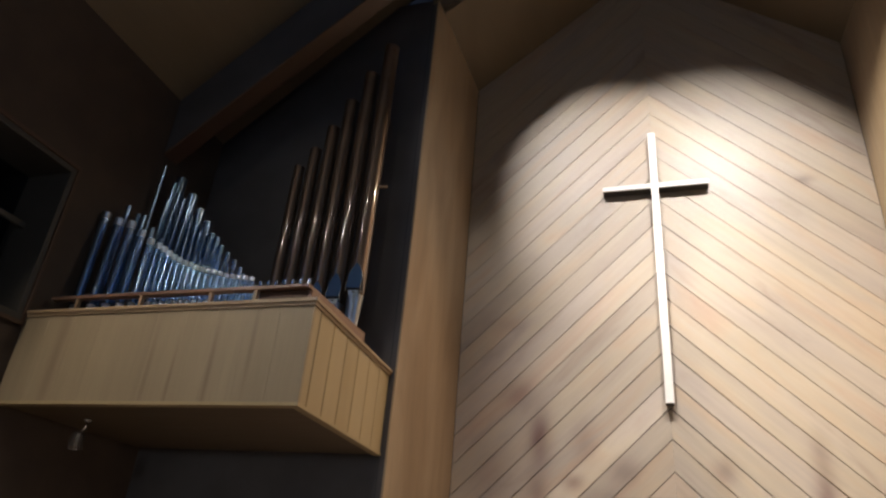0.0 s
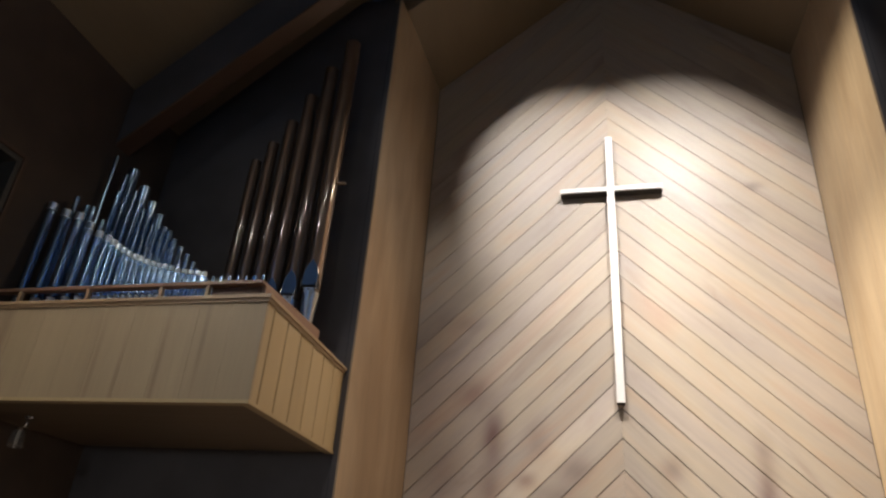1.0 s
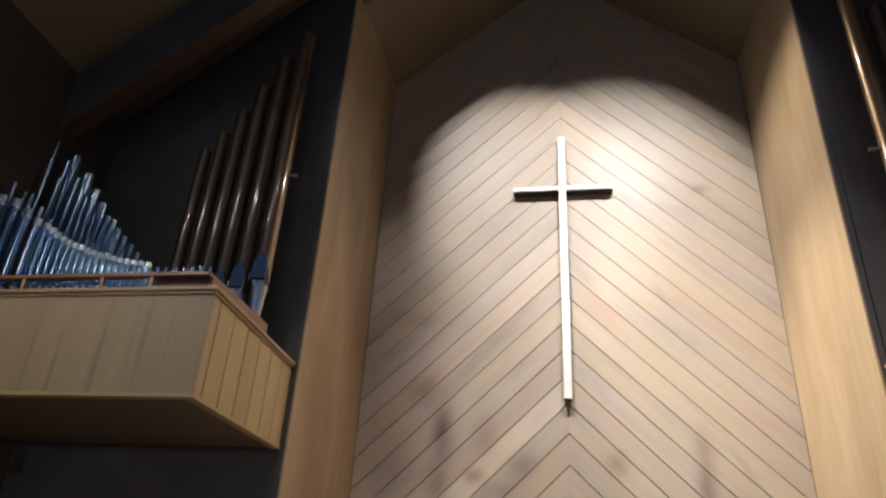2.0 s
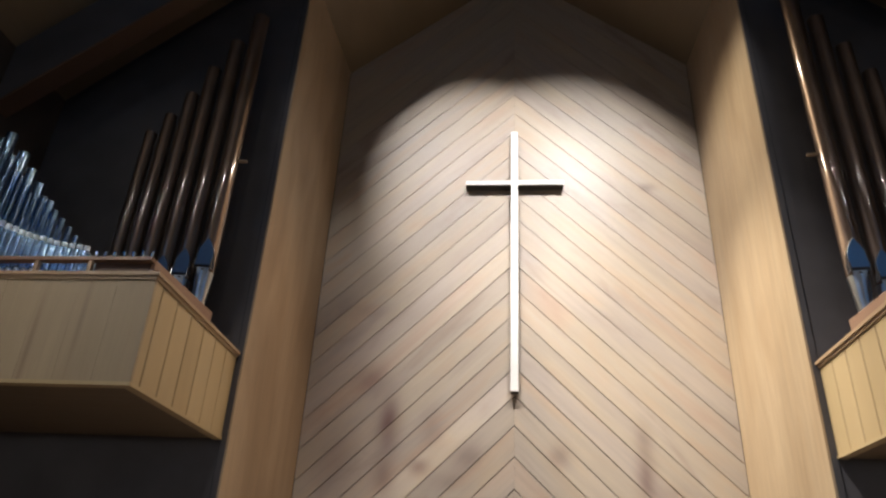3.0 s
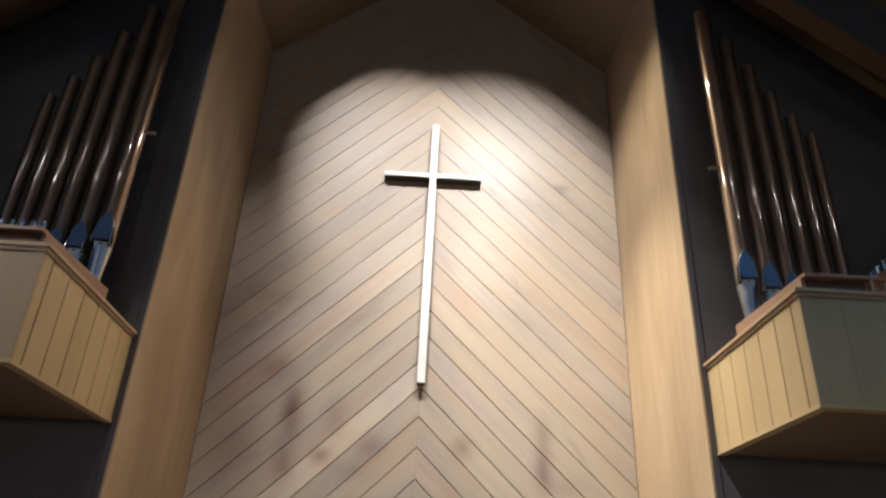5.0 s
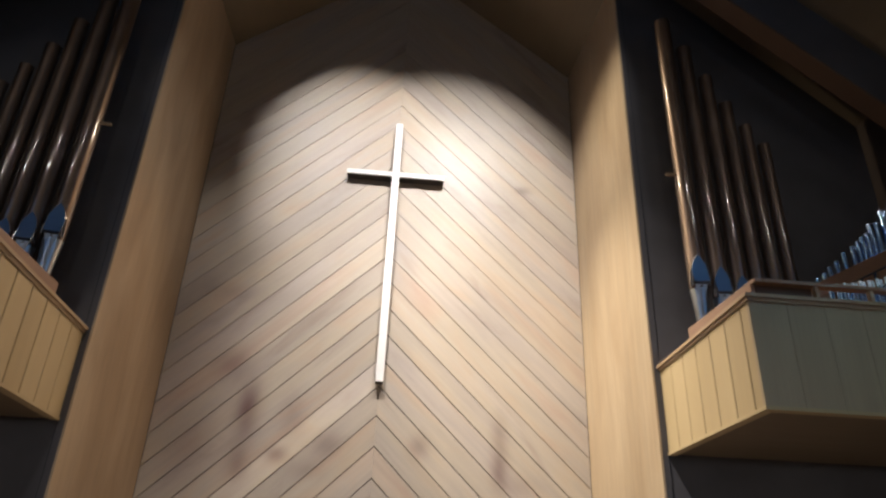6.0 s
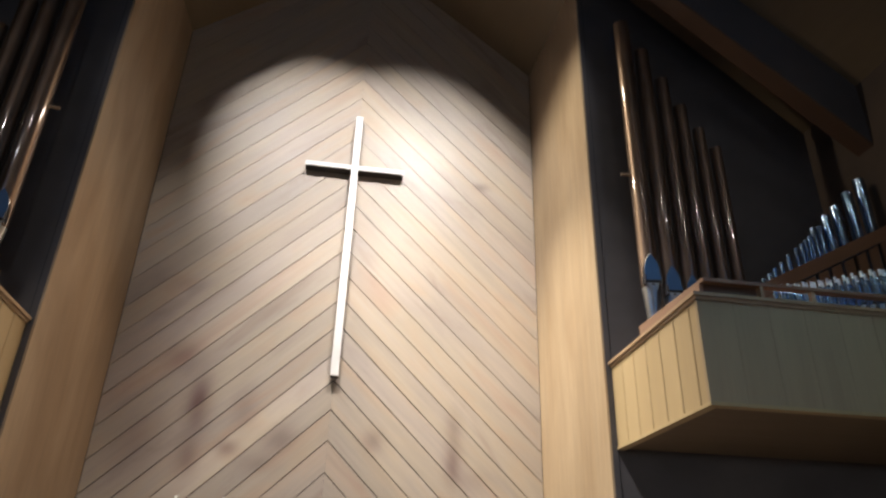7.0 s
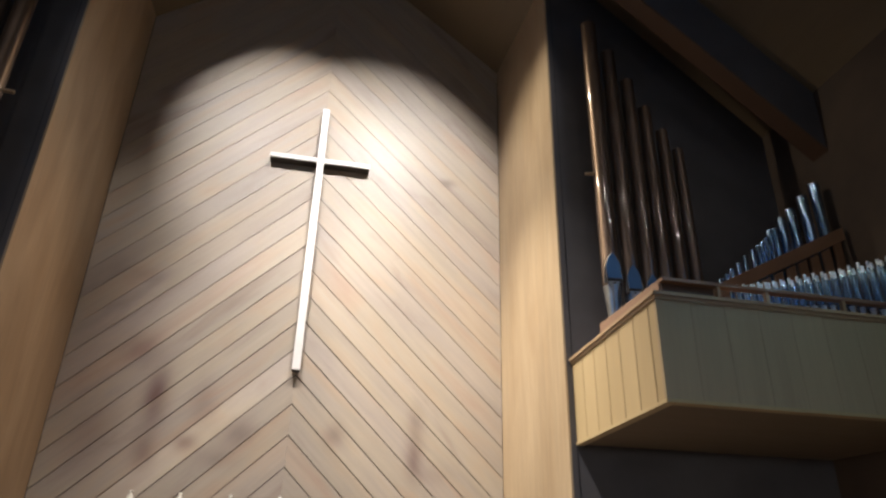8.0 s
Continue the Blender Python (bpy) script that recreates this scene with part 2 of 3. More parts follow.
# ---- builders ----
def part(name, bm, material, parent=None, label="", place=None):
    bmesh.ops.recalc_face_normals(bm, faces=bm.faces)
    me = bpy.data.meshes.new(name)
    bm.to_mesh(me)
    bm.free()
    me.materials.append(material)
    ob = new(name, me)
    if place is not None:
        ob.matrix_basis = place
    if parent is not None:
        ob.parent = parent
    if label:
        ob["label"] = label
    return ob


def smooth(ob, angle=40):
    me = ob.data
    me.shade_smooth()
    me.set_sharp_from_angle(angle=radians(angle))
    return ob


def add_box(bm, x0, x1, y0, y1, z0, z1, bevel=0.0):
    vs = [bm.verts.new((x, y, z)) for x in (x0, x1) for y in (y0, y1) for z in (z0, z1)]
    fs = [bm.faces.new([vs[i] for i in f]) for f in ((0, 1, 3, 2), (4, 6, 7, 5), (0, 4, 5, 1), (2, 3, 7, 6), (0, 2, 6, 4), (1, 5, 7, 3))]
    if bevel:
        bmesh.ops.bevel(bm, geom=list({e for f in fs for e in f.edges}), offset=bevel, segments=2, affect="EDGES", profile=0.6)


def box(x0, x1, y0, y1, z0, z1, bevel=0.0):
    bm = bmesh.new()
    add_box(bm, min(x0, x1), max(x0, x1), min(y0, y1), max(y0, y1), z0, z1, bevel)
    return bm


def prism(poly, depth, chamfer=0.0):
    """A plate over a convex (x, z) outline: back at y = 0, face at y = -depth with chamfered edges."""
    bm = bmesh.new()
    rings = [(poly, 0.0), (poly, -depth + chamfer)]
    if chamfer:
        rings.append((inset(poly, chamfer), -depth))
    loops = [[bm.verts.new((x, y, z)) for x, z in p] for p, y in rings]
    for a, b in zip(loops, loops[1:]):
        for i in range(len(a)):
            bm.faces.new((a[i - 1], a[i], b[i], b[i - 1]))
    bm.faces.new(loops[0])
    bm.faces.new(loops[-1][::-1])
    return bm


def clip(poly, a, b, c):
    """Keeps the part of a convex outline where a x + b z <= c."""
    out = []
    for p, q in zip(poly, poly[1:] + poly[:1]):
        dp, dq = a * p[0] + b * p[1] - c, a * q[0] + b * q[1] - c
        if dp <= 0:
            out.append(p)
        if dp * dq < 0:
            t = dp / (dp - dq)
            out.append((p[0] + t * (q[0] - p[0]), p[1] + t * (q[1] - p[1])))
    return out


def inset(poly, d):
    area = sum(p[0] * q[1] - q[0] * p[1] for p, q in zip(poly, poly[1:] + poly[:1]))
    s = 1 if area > 0 else -1
    lines = []
    for p, q in zip(poly, poly[1:] + poly[:1]):
        ex, ez = q[0] - p[0], q[1] - p[1]
        k = math.hypot(ex, ez) or 1e-9
        nx, nz = -ez / k * s, ex / k * s
        lines.append((nx, nz, nx * p[0] + nz * p[1] + d))
    out = []
    for (a, b, c), (d_, e, f) in zip(lines[-1:] + lines[:-1], lines):
        det = a * e - b * d_
        out.append(((c * e - b * f) / det, (a * f - c * d_) / det) if abs(det) > 1e-6 else poly[len(out)])
    return out


def size_of(poly):
    return abs(sum(p[0] * q[1] - q[0] * p[1] for p, q in zip(poly, poly[1:] + poly[:1]))) / 2


def lathe(profile, seg=20, bm=None, at=(0, 0)):
    """A turned shape from (radius, height) pairs; open where the ends have a radius."""
    bm = bm or bmesh.new()
    rings = []
    for r, z in profile:
        rings.append([bm.verts.new((at[0] + r * math.cos(2 * math.pi * i / seg), at[1] + r * math.sin(2 * math.pi * i / seg), z)) for i in range(seg)])
    for a, b in zip(rings, rings[1:]):
        for i in range(seg):
            bm.faces.new((a[i - 1], a[i], b[i], b[i - 1]))
    return bm


def empty(name, x, y, z, label, category, group="", kind=""):
    ob = new(name)
    ob.empty_display_size = 0.1
    ob.location = (x, y, z)
    return tagged(ob, label, category, group, kind)


# ---- setting ----
NX, FX, FY = 2.20, 2.247, -1.65      # niche half width at the back and at the front, plane of the front wall
SX = 4.73                            # side walls
BACK = -16.0


def niche_top(x):
    return 7.72 + 0.80 * (NX - abs(x))


def roof(x):
    return 5.98 + 0.87 * (4.73 - abs(x))


tagged(part("floor", box(-SX - 0.3, SX + 0.3, BACK - 0.3, 0.3, -0.2, 0), FLOOR), "plain worn wooden church floor", "floor", kind="structure")

# back wall of the niche, with its chevron planks as pieces
wall_niche = prism([(-NX - 0.3, 0), (NX + 0.3, 0), (NX + 0.3, niche_top(NX)), (0, niche_top(0) + 0.2), (-NX - 0.3, niche_top(NX))], 0.2)
wall_niche = tagged(part("wall_niche", wall_niche, SHADOWGAP, place=pose(0, 0.222, 0)), "tall niche wall clad in pale chevron oak planks", "wall", kind="structure")

# reveals of the niche
for side in (-1, 1):
    bm = bmesh.new()
    foot = [(side * NX, 0.0), (side * FX, FY - 0.02), (side * (FX + 0.018), FY - 0.02), (side * (FX + 0.018), 0.0)]
    lo = [bm.verts.new((x, y, 0)) for x, y in foot]
    hi = [bm.verts.new((x, y, niche_top(NX))) for x, y in foot]
    bm.faces.new(lo), bm.faces.new(hi[::-1])
    for i in range(4):
        bm.faces.new((lo[i - 1], lo[i], hi[i], hi[i - 1]))
    tagged(part("wall_reveal_" + ("left" if side < 0 else "right"), bm, VENEER), "tall honey-coloured wooden side wall of the niche", "wall", kind="structure")
    # front wall beside the niche
    x0, x1 = FX + 0.020, SX + 0.2
    bm = bmesh.new()
    add_box(bm, *sorted((side * x0, side * x1)), FY, FY + 0.2, 0, 7.72)
    tagged(part("wall_front_" + ("left" if side < 0 else "right"), bm, DARK), "dark charcoal painted wall behind the organ pipes", "wall", kind="structure")
    bm = bmesh.new()
    add_box(bm, *sorted((side * (FX + 0.0205), side * (FX + 0.072))), FY - 0.014, FY, 0, 7.7, 0.004)
    tagged(part("trim", bm, DARK), "narrow charcoal edge board beside the niche", "trim", kind="structure")
    tagged(part("trim", box(side * (FX + 0.0725), side * (FX + 0.080), FY - 0.002, FY, 0, 7.7), SLOT), "black joint line beside the edge board", "trim", kind="structure")

# wall over the niche opening, ceilings
for side in (-1, 1):
    def slope(f, y0, y1, xa, xb, thick):
        q = bmesh.new()
        vs = [q.verts.new((side * x, y, f(x) + dz)) for dz in (0, thick) for x, y in ((xa, y0), (xb, y0), (xb, y1), (xa, y1))]
        for k in ((0, 1, 2, 3), (4, 5, 6, 7), (0, 1, 5, 4), (1, 2, 6, 5), (2, 3, 7, 6), (3, 0, 4, 7)):
            q.faces.new([vs[i] for i in k])
        return q
    tagged(part("ceiling", slope(niche_top, 0.2, FY - 0.02, 0, NX + 0.12, 0.1), CEIL), "sloping brown wooden niche ceiling", "ceiling", kind="structure")
    tagged(part("ceiling", slope(roof, FY + 0.05, BACK, 0, SX + 0.3, 0.1), CEIL), "sloping dark brown wooden church ceiling", "ceiling", kind="structure")
    pts = [(0, niche_top(0)), (NX + 0.1, niche_top(NX + 0.1)), (NX + 0.1, roof(NX + 0.1)), (0, roof(0))]
    tagged(part("wall_header", prism([(side * x, z) for x, z in pts], 0.2), DARK, place=pose(0, FY + 0.2, 0)), "dark gable wall over the niche", "wall", kind="structure")

# side walls; the left one has a framed organ opening
OY0, OY1, OZ0, OZ1 = -5.6, -3.30, 3.16, 4.53
CY0, CY1, CZ0, CZ1 = -14.0, -5.4, 4.75, 5.85   # unseen glowing panes, added under the eaves
for z0, z1, y0, y1 in ((0, OZ0, BACK, 0.2), (OZ1, CZ0, BACK, 0.2), (CZ1, 6.1, BACK, 0.2), (CZ0, CZ1, CY1, 0.2), (CZ0, CZ1, BACK, CY0), (OZ0, OZ1, OY1, 0.2), (OZ0, OZ1, BACK, OY0)):
    tagged(part("wall_side_left", box(-SX - 0.25, -SX, y0, y1, z0, z1), BROWN), "dark brown church side wall", "wall", kind="structure")
for z0, z1, y0, y1 in ((0, CZ0, BACK, 0.2), (CZ1, 6.1, BACK, 0.2), (CZ0, CZ1, CY1, 0.2), (CZ0, CZ1, BACK, CY0)):
    tagged(part("wall_side_right", box(SX, SX + 0.25, y0, y1, z0, z1), BROWN), "dark brown church side wall", "wall", kind="structure")
for k, side in enumerate((-1, 1)):
    window = tagged(part("window_%d" % (k + 1), box(side * (SX + 0.16), side * (SX + 0.20), CY0, CY1, CZ0, CZ1), BLUE_GLOW), "unseen long glowing blue pane added for the pipes' reflections", "window", kind="structure")
    for i in range(7):
        y = CY0 + 0.04 + i * (CY1 - CY0 - 0.08) / 6
        part("mullion", box(side * (SX + 0.04), side * (SX + 0.16), y - 0.04, y + 0.04, CZ0, CZ1, 0.005), GREY, window)
# near-black colour on the recess faces stands in for the darkness within
tagged(part("wall_recess", box(-SX - 1.3, -SX - 1.2, OY0 - 0.3, OY1 + 0.3, OZ0 - 0.3, OZ1 + 0.3), SLOT), "back wall of the side organ opening, blackened for the dark inside", "wall", kind="structure")
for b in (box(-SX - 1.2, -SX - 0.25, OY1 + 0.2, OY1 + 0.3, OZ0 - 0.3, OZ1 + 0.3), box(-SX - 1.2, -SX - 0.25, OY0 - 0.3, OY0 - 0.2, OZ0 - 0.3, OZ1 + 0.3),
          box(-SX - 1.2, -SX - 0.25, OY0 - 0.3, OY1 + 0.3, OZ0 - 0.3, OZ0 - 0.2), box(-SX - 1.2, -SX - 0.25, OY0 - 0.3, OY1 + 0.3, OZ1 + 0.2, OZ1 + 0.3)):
    tagged(part("wall_recess", b, SLOT), "lining of the side organ opening, blackened for the dark inside", "wall", kind="structure")

# plain back wall, far behind
tagged(part("wall_back", box(-SX - 0.2, SX + 0.2, BACK - 0.2, BACK, 0, 10.5), BROWN), "dark brown back wall of the church", "wall", kind="structure")


# ---- sloping beams ----
def beam_line(x):
    return 5.335 + 0.85 * (4.71 - x)


for side in (-1, 1):
    beam = empty("roof_beam", side * 3.6, -2.35, 6.0, "sloping grey-blue roof beam with a brown underside", "beam", "roof beams")
    pts = [(0.3, beam_line(0.3)), (SX - 0.004, beam_line(SX)), (SX - 0.004, roof(SX) - 0.004), (0.3, roof(0.3) - 0.004)]
    part("face", prism([(side * x, z) for x, z in pts], 0.20), DARK, beam, place=pose(-side * 3.6, 0.10, -6.0))
    pts = [(0.3, beam_line(0.3) - 0.03), (SX - 0.004, beam_line(SX) - 0.03), (SX - 0.004, beam_line(SX) - 0.002), (0.3, beam_line(0.3) - 0.002)]
    part("underside", prism([(side * x, z) for x, z in pts], 0.20, 0.004), BEAMWOOD, beam, "brown wooden underside", place=pose(-side * 3.6, 0.10, -6.0))


# ---- cross ----
cross = empty("wall_cross", 0, 0.001, 3.391, "white-fronted wooden cross with dark sides on the plank wall", "cross")
w = 0.041
part("upright", box(-w + 0.002, w - 0.002, -0.100, 0.0, 0.002, 3.232, 0.002), STAIN, cross, "dark stained core of the upright")
part("upright_facing", box(-w, w, -0.118, -0.1002, 0.0, 3.234, 0.004), WHITE, cross, "white painted front board")
for s in (-1, 1):
    # core hangs 12 mm below the facing, standing in for the arm's cast shadow
    part("arm", box(s * (w - 0.0015), s * 0.572, -0.098, 0.0, 2.459, 2.525, 0.002), STAIN, cross, "dark stained core of the arm, lowered to deepen its shadow band")
    part("arm_facing", box(s * (w + 0.0004), s * 0.574, -0.116, -0.0982, 2.471, 2.527, 0.004), WHITE, cross, "white painted front board")

# ---- organ balconies ----
BX0, BXF, BY = 2.32, 2.243, -3.25    # inner side at the wall and at the front, plane of the front
BZ0, BZ1 = 2.535, 3.255


def balcony(side):
    ob = empty("organ_balcony", side * 3.5, -2.4, BZ0, "cantilevered organ balcony of upright pale wooden boards", "balcony", "organ balconies")

    def plate(name, pts, z0, z1, material, label=""):
        bm = bmesh.new()
        a = [bm.verts.new((side * x, y, z0)) for x, y in pts]
        b = [bm.verts.new((side * x, y, z1)) for x, y in pts]
        bm.faces.new(a), bm.faces.new(b)
        for i in range(len(a)):
            bm.faces.new((a[i - 1], a[i], b[i], b[i - 1]))
        o = part(name, bm, material, ob, label)
        o.matrix_parent_inverse = Matrix.Translation((-side * 3.5, 2.4, -BZ0))
        return o

    end = SX - 0.004
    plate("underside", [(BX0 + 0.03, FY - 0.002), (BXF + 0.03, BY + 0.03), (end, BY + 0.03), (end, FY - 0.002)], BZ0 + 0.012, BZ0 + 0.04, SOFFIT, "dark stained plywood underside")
    plate("deck", [(BX0 + 0.03, FY - 0.002), (BXF + 0.03, BY + 0.03), (end, BY + 0.03), (end, FY - 0.002)], BZ1 - 0.10, BZ1 - 0.06, CHEST, "dark wooden deck")
    rim = lambda d: [(BX0 - d, FY - 0.002), (BXF - d, BY - d), (end, BY - d), (end, BY + 0.06), (BXF + 0.06, BY + 0.06), (BX0 + 0.06, FY - 0.002)]

    def moulding(name, z0, z1, d, material):
        o = rim(d)
        for pts in ([o[0], o[1], o[4], o[5]], [o[1], o[2], o[3], o[4]]):
            plate(name, pts, z0, z1, material)

    moulding("cornice", BZ1 - 0.024, BZ1, 0.030, TRIM)
    moulding("cornice", BZ1 - 0.046, BZ1 - 0.024, 0.014, TRIM)
    moulding("base_bead", BZ0, BZ0 + 0.022, 0.010, BOARD)
    # upright boards of the side and of the front
    cuts = [0, 0.155, 0.31, 0.465, 0.62, 0.775, 0.925, 1]
    for i in range(7):
        t0, t1 = cuts[i] + (0.0036 if i else 0), cuts[i + 1] - (0.0036 if i < 6 else 0)
        at = lambda t, d: (BX0 + (BXF - BX0) * t + d, FY - 0.002 + (BY + 0.003 - FY + 0.002) * t)
        board = [at(t0, 0.004), at(t0 + 0.003, 0), at(t1 - 0.003, 0), at(t1, 0.004), at(t1, 0.024), at(t0, 0.024)]
        plate("side_board", board, BZ0 + 0.022, BZ1 - 0.046, BOARD)
    kf = 10
    for i in range(kf):
        x0, x1 = BXF - 0.001 + (end - BXF) * i / kf, BXF + (end - BXF) * (i + 1) / kf - 0.0020
        board = [(x0, BY + 0.001), (x0 + 0.001, BY), (x1 - 0.001, BY), (x1, BY + 0.001), (x1, BY + 0.024), (x0, BY + 0.024)]
        plate("front_board", board, BZ0 + 0.022, BZ1 - 0.046, FRONT)
    return ob


def rack(side):
    """The wooden frame on the balcony's rim that guards the pipe feet."""
    ob = empty("pipe_guard", side * 3.5, -3.1, BZ1, "reddish wooden guard rail on the balcony rim", "rail", "guard rails")

    def piece(name, x0, x1, y0, y1, z0, z1, material, bevel=0.004):
        o = part(name, box(side * x0, side * x1, y0, y1, z0, z1, bevel), material, ob)
        o.matrix_parent_inverse = Matrix.Translation((-side * 3.5, 3.1, -BZ1))

    end = SX - 0.05
    piece("top_rail", 2.385, end, -3.13, -3.07, 3.405, 3.432, RED)
    piece("side_panel", 2.385, 2.415, -3.07, -2.12, BZ1, 3.432, RED)
    # corner panel uses the darker beam stain to paint in the recess's shade
    piece("corner_panel", 2.415, 2.80, -3.075, -3.05, BZ1, 3.405, BEAMWOOD)
    for x in (2.81, 3.19, 3.81, 4.42):
        piece("post", x - 0.012, x + 0.012, -3.125, -3.09, BZ1, 3.405, TRIM, 0.002)
    return ob


for side in (-1, 1):
    balcony(side)
    rack(side)


# ---- organ pipes ----
def lip_outline(w, h):
    pts = [(-w, 0), (w, 0), (w, h * 0.38)]
    for k in range(1, 8):
        u = k / 8
        pts.append((w * (1 - u ** 1.9), h * (0.38 + 0.62 * u)))
    pts.append((0, h))
    return pts + [(-x, z) for x, z in pts[-2:1:-1]]


def copper_pipe(x, y, r, toe, mouth, top, turn, hook=0):
    ob = empty("copper_organ_pipe", x, y, toe, "tall polished copper organ pipe with a blue pointed lip", "organ pipe", "copper organ pipes")
    ob.rotation_euler = (0, 0, radians(turn))
    m, t = mouth - toe, top - toe
    smooth(part("body", lathe([(r * 0.98, m - 0.012), (r, m), (r, t - 0.004), (r * 0.985, t), (r * 0.94, t), (r * 0.94, m + 0.3)], 28), COPPER, ob))
    smooth(part("foot", lathe([(0.012, 0), (r * 0.28, 0), (r * 0.97, m - 0.014), (0.0, m - 0.013)], 28), LEAD, ob, "silvery tin foot"))
    w, h = r * 0.80, r * 3.1
    flat = -r * 1.01
    part("upper_lip", prism(lip_outline(w, h), 0.004, 0.0015), BLUE, ob, "deep blue pointed upper lip", place=pose(0, flat, m + r * 0.45))
    part("lip_edge", prism(lip_outline(w * 1.08, h * 1.04), r * 0.5, 0.003), CHROME, ob, "bright silver lip edging", place=pose(0, flat + r * 0.5 - 0.002, m + r * 0.45 - 0.002))
    part("slot", box(-w, w, flat - 0.001, -r * 0.5, m + r * 0.12, m + r * 0.44), SLOT, ob, "black mouth slot")
    low = bmesh.new()
    a = [low.verts.new(v) for v in ((-0.8 * w, flat, m + r * 0.12), (0.8 * w, flat, m + r * 0.12), (0.2 * w, -r * 0.62, m - r * 1.7), (-0.2 * w, -r * 0.62, m - r * 1.7))]
    b = [low.verts.new((v.co.x, v.co.y + 0.04, v.co.z)) for v in a]
    low.faces.new(a), low.faces.new(b)
    for i in range(4):
        low.faces.new((a[i - 1], a[i], b[i], b[i - 1]))
    part("lower_lip", low, LEAD, ob, "silvery lower lip")
    for s in (-1, 1):
        part("ear", box(s * w, s * (w + 0.010), flat - 0.022, flat + 0.05, m - r * 0.02, m + r * 0.95, 0.001), CHROME, ob, "silver ear of the mouth")
    if hook:
        part("hook", box(*sorted((hook * r * 0.9, hook * (r + 0.085))), -0.045, -0.015, 4.962 - toe, 4.987 - toe, 0.008), TRIM, ob, "small pale wooden hook")
    return ob


def tin_pipe(x, y, r, toe, top, turn=0.0, slim=False, group="tin organ pipes", chimney=False):
    ob = empty("tin_organ_pipe", x, y, toe, "slender shiny tin organ pipe with reflected blue put into its colour", "organ pipe", group)
    ob.rotation_euler = (0, 0, radians(turn))
    t = top - toe
    foot = min(0.255, t * 0.5)
    smooth(part("foot", lathe([(0.003, 0), (r * 0.20, 0), (r * 0.40, foot * 0.65), (r * 0.96, foot - 0.004), (0, foot - 0.003)], 14), COLLAR, ob, "silvery pointed foot"))
    if chimney:
        c = 0.045
        smooth(part("body", lathe([(r, foot), (r, t - c - 0.004), (r * 0.95, t - c), (r * 0.5, t - c)], 14), BLUED_TIN, ob))
        smooth(part("chimney", lathe([(r * 0.62, t - c), (r * 0.62, t + 0.008), (r * 0.5, t + 0.008), (r * 0.5, t - c)], 12), COLLAR, ob, "narrow bright tin chimney"))
    else:
        smooth(part("body", lathe([(r, foot), (r, t - 0.002), (r * 0.9, t - 0.002), (r * 0.9, foot + 0.02)], 14), BLUED_TIN, ob))
    if not slim and not chimney:
        c = min(0.058, max(0.02, t * 0.06))
        smooth(part("tuning_collar", lathe([(r * 1.01, t - c), (r * 1.05, t - c + 0.002), (r * 1.05, t + 0.008), (r * 0.97, t + 0.008), (r * 0.97, t - c)], 14), COLLAR, ob, "bright tin tuning collar"))
    part("mouth", box(-r * 0.6, r * 0.6, -r * 1.02, -r * 0.6, foot + 0.002, foot + r * 0.5), SLOT, ob, "dark mouth slot")
    return ob


for side in (-1, 1):
    for x, r, mouth, top in ((2.61, 0.080, 3.86, 6.84), (2.80, 0.074, 3.79, 6.50), (2.98, 0.069, 3.74, 6.16), (3.14, 0.064, 3.70, 5.85), (3.30, 0.059, 3.67, 5.60), (3.45, 0.055, 3.64, 5.40)):
        copper_pipe(side * x, -1.95, r, BZ1 - 0.06, mouth, top - (0.09 if side < 0 else 0), -side * 8, -side if x < 2.7 else 0)


def row(side, y, x_from, x_to, step, shrink, tops, radius, turn=0.0, slim=False, jitter=0.0, least=0.05, chimney=False):
    """Pipes in a row that grows smaller and closer towards the niche; tops: two lists, x and height."""
    x = x_from
    while x > x_to:
        top = float(np.interp(x, tops[0], tops[1])) + 1.6 + random.uniform(-jitter, jitter)
        tin_pipe(side * x, y, radius * step / 0.15, BZ1 - 0.06, top, side * turn, slim, chimney=chimney)
        x -= step
        step = max(least, step * shrink)


def ranks(side, y, pipes, r0, r1, turn=5.0, slim=False):
    """A rank of pipes at given places (x, top), the radius falling from r0 to r1."""
    for i, (x, top) in enumerate(pipes):
        tin_pipe(side * x, y, r0 + (r1 - r0) * min(1, i / 9), BZ1 - 0.06, top, side * turn, slim)


LEFT_FRONT = [(4.68, 4.33), (4.51, 4.25), (4.36, 4.21), (4.22, 4.11), (4.10, 4.02), (4.00, 3.97), (3.935, 3.93), (3.875, 3.89), (3.81, 3.85), (3.75, 3.82), (3.69, 3.79), (3.63, 3.77),
              (3.57, 3.74), (3.51, 3.72), (3.45, 3.70), (3.39, 3.69), (3.33, 3.67), (3.27, 3.65), (3.21, 3.64), (3.15, 3.63), (3.09, 3.62), (3.03, 3.61)]
LEFT_REAR = [(4.56, 5.08), (4.37, 4.87), (4.23, 4.69), (4.11, 4.54), (4.02, 4.40), (3.95, 4.36), (3.88, 4.27), (3.79, 4.19), (3.70, 4.11), (3.62, 4.03), (3.57, 3.96), (3.51, 3.92), (3.45, 3.86), (3.39, 3.82)]
REAR_X, REAR_TOP = [x for x, z in LEFT_REAR][::-1], [z - 1.6 for x, z in LEFT_REAR][::-1]
RIGHT_FRONT = ([3.0, 3.26, 3.61, 3.87, 4.17, 4.34, 4.49, 4.65], [1.93, 1.99, 2.066, 2.144, 2.228, 2.298, 2.34, 2.40])
